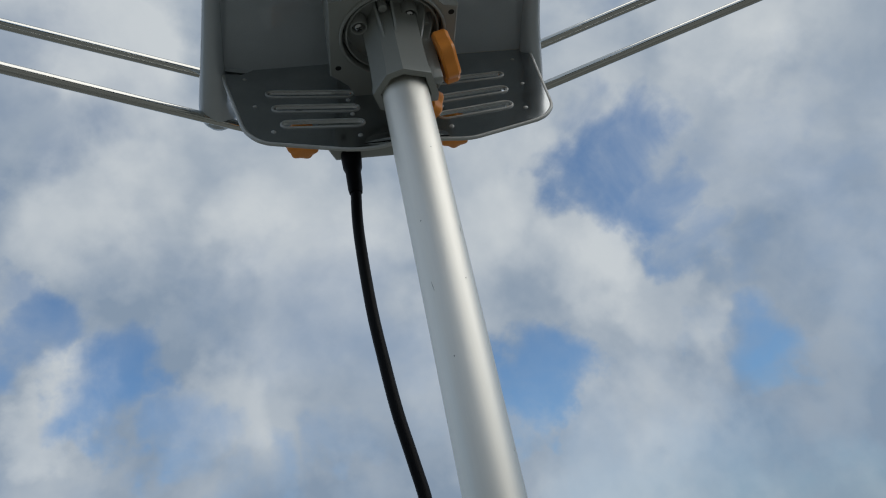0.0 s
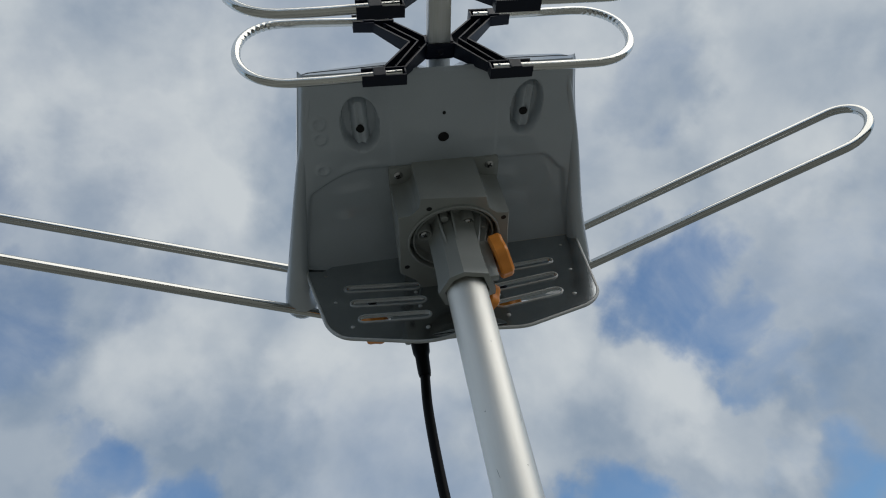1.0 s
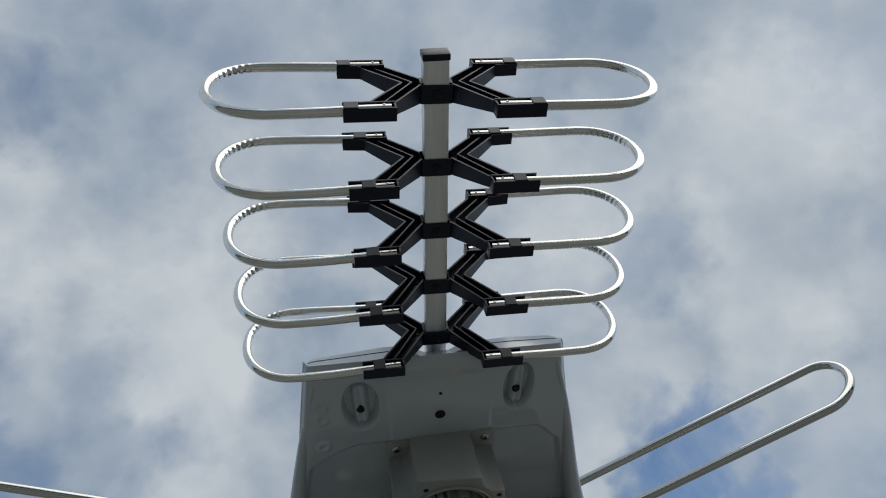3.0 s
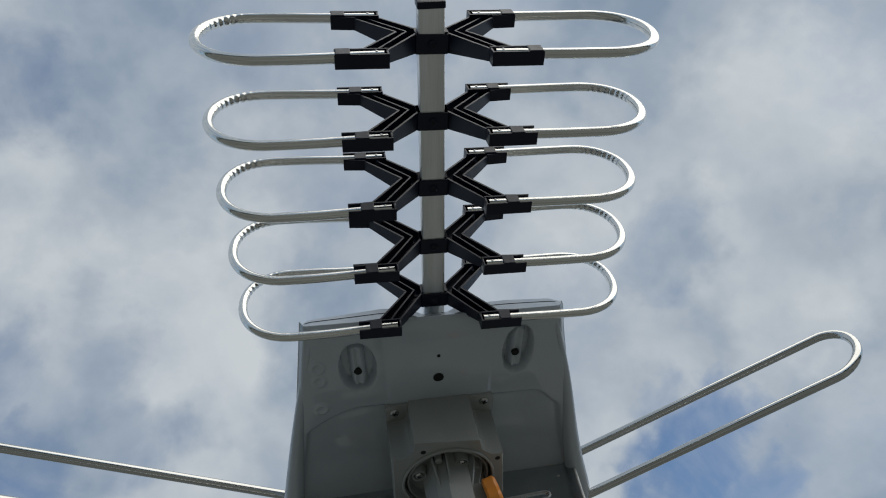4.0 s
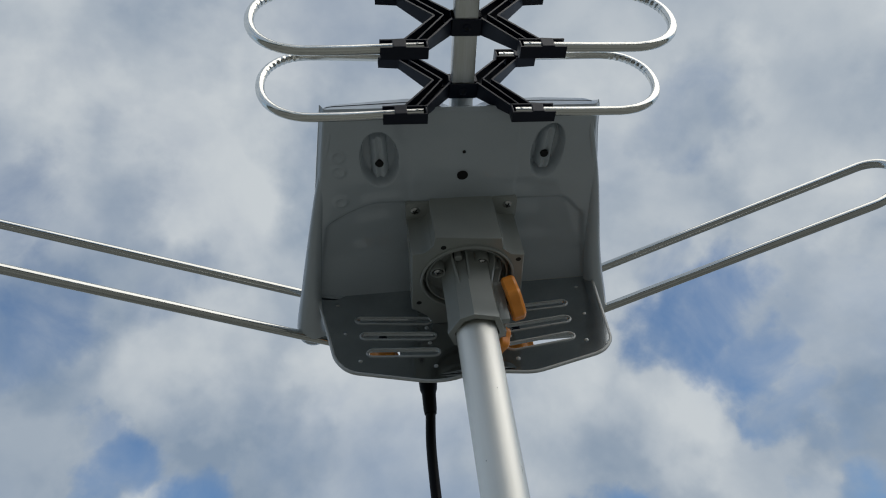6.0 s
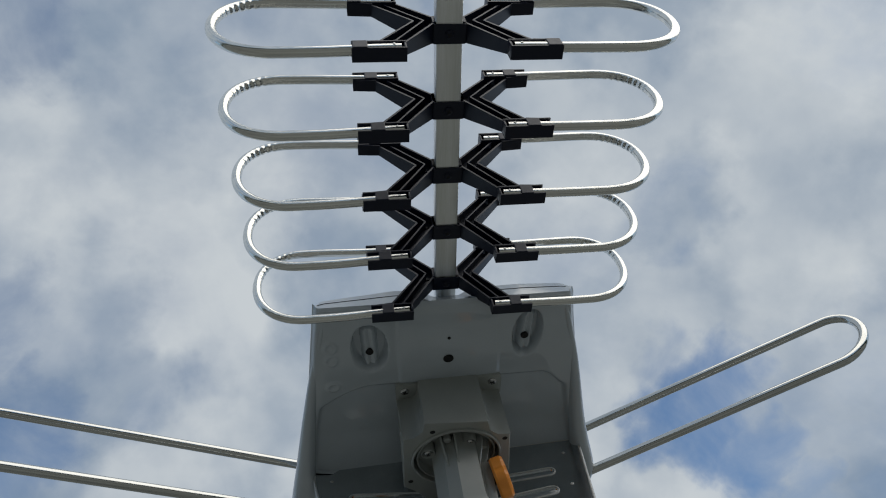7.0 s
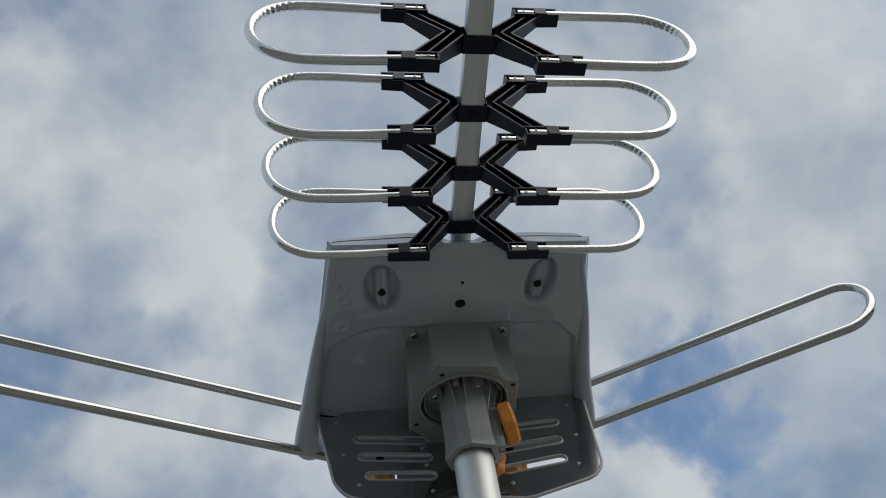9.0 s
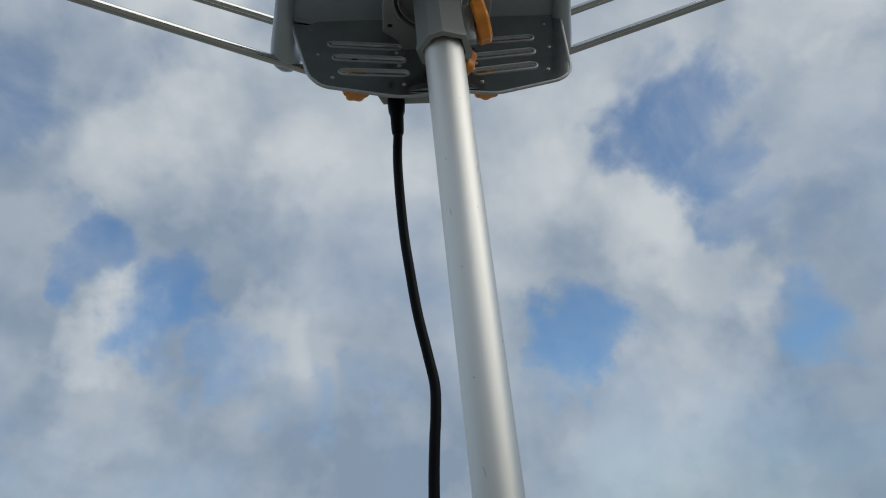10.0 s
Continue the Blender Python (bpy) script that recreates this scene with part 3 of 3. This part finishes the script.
def rim(name, loop, r, off, mat):
    g = bmesh.new()
    pts = [on_plate(p.x, p.y, off) for p in loop]
    n = len(pts)
    rings = []
    for i in range(n):
        t = (pts[(i + 1) % n] - pts[i - 1]).normalized()
        side = t.cross(PN).normalized()
        rings.append([g.verts.new(pts[i] + r * (side * math.cos(a) + PN * math.sin(a))) for a in (2 * math.pi * k / 8 for k in range(8))])
    for i in range(n):
        a, b = rings[i], rings[(i + 1) % n]
        for k in range(8):
            g.faces.new((a[k], a[(k + 1) % 8], b[(k + 1) % 8], b[k]))
    return part(name, g, mat, plate, angle=60)


rim("edge_rim", OUTLINE, 0.0015, -0.0010, RIM)
for s in SLOTS:
    rim("slot_rim", stadium(*s, 0.0058), 0.0010, 0.0002, RIM)
# pressed bulge round the mast, and the bent lip above the plate
g = bmesh.new()
rows = [[g.verts.new(on_plate(0.0890 + 0.0310 * r * math.cos(math.pi * k / 24), -0.0118 + 0.0165 * r * math.sin(math.pi * k / 24), 0.0005 + 0.0032 * (1 - r * r))) for k in range(25)] for r in (1.0, 0.9, 0.75, 0.55, 0.3)]
for a, b in zip(rows, rows[1:]):
    for k in range(24):
        g.faces.new((a[k], a[k + 1], b[k + 1], b[k]))
g.faces.new(rows[-1])
g.faces.new([r[0] for r in rows] + [r[-1] for r in rows[::-1]])
part("bulge", g, PLATE, plate)
g = bmesh.new()
low, high, back = [], [], []
for k in range(21):
    x = -0.0415 + 0.0980 * k / 20
    p = on_plate(x, 0.1235, 0.0012)
    low.append(g.verts.new(p))
    high.append(g.verts.new(p + Vector((0, 0.0008, 0.0015 + 0.0075 * (1 - k / 20) ** 0.8))))
    back.append(g.verts.new(p + Vector((0, 0.0040, 0.0018 + 0.0078 * (1 - k / 20) ** 0.8))))
for a, b in ((low, high), (high, back)):
    for k in range(20):
        g.faces.new((a[k], a[k + 1], b[k + 1], b[k]))
part("lip", g, GREY, plate, "glossy grey bent lip")
RIVET = bpy.data.meshes.new("rivet")
g = bmesh.new()
lathe(g, [(0.0019, 0), (0.0018, 0.0006), (0.0010, 0.0012), (0.0004, 0.0013)], seg=16)
g.to_mesh(RIVET)
g.free()
smooth(RIVET, 60)
RIVET.materials.append(RIM)
for x, h in ((-0.0257, 0.1114), (0.0186, 0.1052), (-0.0178, 0.0592), (-0.0050, 0.0163), (0.0549, 0.0377), (0.0544, 0.0638), (0.0564, 0.0014),
             (0.1603, 0.1045), (0.2050, 0.1101), (0.1981, 0.0599), (0.1874, 0.0182), (0.1246, 0.0016), (0.1239, 0.0637), (0.1247, 0.0377)):
    sub("rivet", RIVET, plate, on_plate(x, h), turn=Vector((0, 0, 1)).rotation_difference(PN).to_matrix())

# --- motor box
MB = 2.1200
g = bmesh.new()


def corner(cx, cy, r, a0, a1):
    """A scooped corner."""
    out = []
    for k in range(12):
        c, s = math.cos(radians(a0 + (a1 - a0) * k / 11)), math.sin(radians(a0 + (a1 - a0) * k / 11))
        out.append((cx + r * math.copysign(abs(c) ** 0.62, c), cy + r * math.copysign(abs(s) ** 0.62, s)))
    return out


foot = [(0.0612, 0.3905), (0.1147, 0.3955)] + corner(0.1358, 0.3970, 0.0198, 180, 90) + [(0.1385, 0.470), (0.1267, 0.516), (0.0619, 0.5096), (0.0596, 0.4988), (0.0563, 0.4901), (0.0417, 0.4797)] + corner(0.0422, 0.3905, 0.0182, 90, 0)
head = [(0.0624, 0.4015), (0.1160, 0.4020)] + corner(0.1368, 0.4030, 0.0208, 180, 90) + [(0.1393, 0.464), (0.1305, 0.520), (0.0540, 0.520), (0.0500, 0.500), (0.0450, 0.482), (0.0430, 0.458)] + corner(0.0421, 0.4050, 0.0192, 90, 0)
prism(g, foot, MB, 2.182, 0.0011, head)
# the underside is open where the turning ring sits
RX, RY = 0.0888, 0.4412
low = max((f for f in g.faces if abs(f.calc_center_median().z - MB) < 1e-5), key=lambda f: f.calc_area())
sides = list(low.edges)
bmesh.ops.delete(g, geom=[low], context="FACES_ONLY")
ring = [g.verts.new((RX + 0.0380 * math.cos(2 * math.pi * k / 64), RY + 0.0380 * math.sin(2 * math.pi * k / 64), MB)) for k in range(64)]
bmesh.ops.triangle_fill(g, use_beauty=True, edges=sides + [g.edges.new((ring[k], ring[(k + 1) % 64])) for k in range(64)])
bmesh.ops.delete(g, geom=[f for f in g.faces if abs(f.calc_center_median().z - MB) < 1e-5 and math.hypot(f.calc_center_median().x - RX, f.calc_center_median().y - RY) < 0.0375], context="FACES_ONLY")
motor = part("motor_housing", g, HOUSING, antenna, "grey satin plastic rotor motor housing", angle=18)
for x, y in ((0.0496, 0.4115), (0.1300, 0.4100)):
    g = bmesh.new()
    prism(g, [(p.x, p.y) for p in rounded([(x - 0.0080 * (1 if x < 0.09 else 2.0), y - 0.0085), (x + 0.0140 * (1 if x < 0.09 else 0.6), y - 0.0085), (x + 0.0140 * (1 if x < 0.09 else 0.6), y + 0.02), (x - 0.0080 * (1 if x < 0.09 else 2.0), y + 0.02)], 0.005)], 2.1736, 2.184, 0.001)
    part("mounting_ear", g, HOUSING, motor)
PAN = screw_mesh(0.0040, 0.0024)
PAN.materials.append(STEEL)
PAN.materials.append(RECESS_SHADE)
for x, y in ((0.0496, 0.4115), (0.1300, 0.4100)):
    sub("screw", PAN, motor, Vector((x, y, 2.1740)))
for x, y in ((0.0679, 0.4027), (0.1312, 0.4227), (0.0482, 0.4715)):
    ob = sub("screw_hole", HOLE_MESH, motor, Vector((x, y, MB + 0.0001)))
    ob.scale = (0.0023, 0.0023, 0.0006)
# turning ring
g = bmesh.new()
lathe(g, [(0.0398, 0.0125), (0.0398, -0.0016), (0.0392, -0.0024), (0.0382, -0.0024), (0.0376, -0.0016), (0.0374, 0.0100), (0.0352, 0.0100), (0.0350, 0.0008), (0.0344, 0.0002), (0.0336, 0.0006), (0.0332, 0.0100), (0.0120, 0.0100)], (RX, RY, MB), seg=64)
part("turning_ring", g, HOUSING, motor)

# --- mast socket
g = bmesh.new()


def octagon(r, cx=MX + 0.0008, cy=MY - 0.0015):
    """The socket's cross-section: eight uneven flats."""
    return [(cx + r * math.cos(radians(a)), cy + r * math.sin(radians(a))) for a in (-129, -100, -48, 12, 60, 100, 140, 180)]


SB, ST = 2.0630, 2.1300
outer = [[g.verts.new((x, y, z)) for x, y in octagon(r)] for r, z in ((0.0230, ST), (0.0227, 2.118), (0.0224, 2.103), (0.0224, 2.084), (0.0229, SB + 0.008), (0.0238, SB + 0.004), (0.0238, SB))]
inner = [[g.verts.new((x, y, z)) for x, y in octagon(0.0184)] for z in (SB, SB + 0.02)]
for a, b in zip(outer + inner, (outer + inner)[1:]):
    for k in range(8):
        g.faces.new((a[k], a[(k + 1) % 8], b[(k + 1) % 8], b[k]))
socket = part("mast_socket", g, HOUSING, antenna, "grey ribbed plastic mast clamp socket", angle=25)
for a in (243, 266, 316, 338):
    g = bmesh.new()
    w = Vector((math.cos(radians(a)), math.sin(radians(a)), 0))
    s = w.cross(Vector((0, 0, 1)))
    c = Vector((MX, MY, 0))
    prof = [(0.017, MB + 0.0098), (0.0318, MB + 0.0098), (0.0308, MB - 0.001), (0.0210, MB - 0.026), (0.017, MB - 0.026)]
    lo = [g.verts.new(c + w * r - s * 0.0008 + Vector((0, 0, z))) for r, z in prof]
    hi = [g.verts.new(c + w * r + s * 0.0008 + Vector((0, 0, z))) for r, z in prof]
    g.faces.new(lo)
    g.faces.new(hi[::-1])
    for i in range(5):
        g.faces.new((lo[i], lo[(i + 1) % 5], hi[(i + 1) % 5], hi[i]))
    part("rib", g, HOUSING, socket)
for x, y in ((0.0640, 0.4336), (0.1004, 0.4245), (0.1187, 0.4572)):
    g = bmesh.new()
    lathe(g, [(0.0066, 0.0098), (0.0064, 0.0006), (0.0060, 0.0), (0.0054, 0.0), (0.0050, 0.0006), (0.0048, 0.0050), (0.0008, 0.0050)], (x, y, MB), seg=28)
    part("screw_boss", g, HOUSING, socket)
    ob = sub("screw", PAN, socket, Vector((x, y, MB + 0.0018)))
    ob.scale = (0.82, 0.82, 0.9)
for x, y in ((0.0805, 0.4162), (0.1130, 0.4334)):
    g = bmesh.new()
    lathe(g, [(0.0034, 0.0098), (0.0033, -0.0006), (0.0027, -0.0012), (0.0006, -0.0013)], (x, y, MB), seg=24)
    part("locating_pin", g, HOUSING, socket)
# clamp lugs with their bolts and knobs
for lo, hi in (((0.015, -0.010, 2.067), (0.027, -0.003, 2.106)), ((0.014, 0.004, 2.065), (0.025, 0.012, 2.102))):
    g = bmesh.new()
    box(g, (MX + lo[0], MY + lo[1], lo[2]), (MX + hi[0], MY + hi[1], hi[2]), 0.001)
    part("clamp_lug", g, HOUSING, socket)


def star_knob(centre, axis, r, thick, parent, lobes=6, turn=0.0, stem=0.012):
    g = bmesh.new()
    lobe = lambda a: 1 + 0.085 * math.cos(lobes * (a + turn))
    lathe(g, [(r * 0.55, -thick * 0.5), (r * 0.90, -thick * 0.5), (r * 1.0, -thick * 0.36), (r * 1.0, thick * 0.30), (r * 0.90, thick * 0.48), (r * 0.55, thick * 0.55)], centre, axis, 72, lobe)
    k = part("knob", g, ORANGE, parent, "orange star-shaped clamp knob")
    g = bmesh.new()
    prof = []
    for i in range(14):
        z = -thick * 0.5 - stem * i / 13
        prof.append((0.0042 if i % 2 else 0.0034, z))
    lathe(g, prof, centre, axis, 16)
    part("bolt", g, BLACK, k, "black threaded bolt")
    return k


star_knob((0.1235, 0.4390, 2.0920), (0.965, -0.23, 0.12), 0.0180, 0.0118, socket, 6, 0.3)
star_knob((0.1090, 0.4690, 2.0728), (0.80, 0.55, -0.10), 0.0136, 0.0100, socket, 6, 0.1)
star_knob((0.0149, 0.5300, 2.1010), (0.0, 0.05, -1.0), 0.0125, 0.0210, antenna, 6, 0.2, 0.018)
star_knob((0.1410, 0.5300, 2.0985), (0.0, 0.05, -1.0), 0.0125, 0.0210, antenna, 6, 0.5, 0.018)

# --- long side loops
ARMR = 0.0047


def arm(lo0, lo1, up0, up1):
    """A long flat loop of rod: out along the lower leg, round the end and back along the upper one."""
    lo0, lo1, up0, up1 = (Vector(v) for v in (lo0, lo1, up0, up1))
    g = bmesh.new()
    mid, half = (lo1 + up1) / 2, (lo1 - up1) / 2
    out = ((lo1 - lo0).normalized() + (up1 - up0).normalized()).normalized()
    pts = [lo0 + (lo1 - lo0) * k / 8 for k in range(8)]
    pts += [mid + half * math.cos(math.pi * k / 20) + out * half.length * 1.05 * math.sin(math.pi * k / 20) for k in range(21)]
    pts += [up1 + (up0 - up1) * k / 8 for k in range(1, 9)]
    tube(g, pts, ARMR, 20)
    return part("dipole_arm", g, TUBE, antenna, "long bent bright aluminium dipole loop", angle=60)


arm((0.2000, 0.5767, 2.1597), (0.4958, 0.4485, 2.1806), (0.2000, 0.5725, 2.2070), (0.5143, 0.4572, 2.2442))
arm((-0.0250, 0.5780, 2.1577), (-0.3440, 0.4059, 2.1572), (-0.0300, 0.5758, 2.2116), (-0.3440, 0.4605, 2.2450))

# ---------------------------------------------------------------- cable
cable = tagged(new("coaxial_cable"), "black coaxial cable hanging from the antenna housing", "cable")
cable.location = (0.0515, 0.53, 2.080)
g = bmesh.new()
lathe(g, [(0.0082, 0.012), (0.0082, -0.004), (0.0076, -0.012), (0.0062, -0.016), (0.0058, -0.031), (0.0052, -0.035), (0.0036, -0.035)], (0.0520, 0.5270, 2.079), (0.02, -0.1, 1), 28)
part("plug", g, RUBBER, cable, "black rubber cable boot")
g = bmesh.new()
tube(g, smoothed([(0.0520, 0.5300, 2.052), (0.0488, 0.532, 2.010), (0.0490, 0.532, 1.947), (0.0518, 0.532, 1.902), (0.0550, 0.532, 1.866), (0.0600, 0.532, 1.832), (0.0634, 0.532, 1.806), (0.0618, 0.532, 1.782), (0.0592, 0.532, 1.763),
                  (0.0550, 0.532, 1.722), (0.050, 0.53, 1.64), (0.05, 0.52, 1.40), (0.056, 0.50, 1.0), (0.05, 0.52, 0.5), (0.06, 0.50, 0.004)], 12), 0.0043, 16)
part("lead", g, RUBBER, cable)
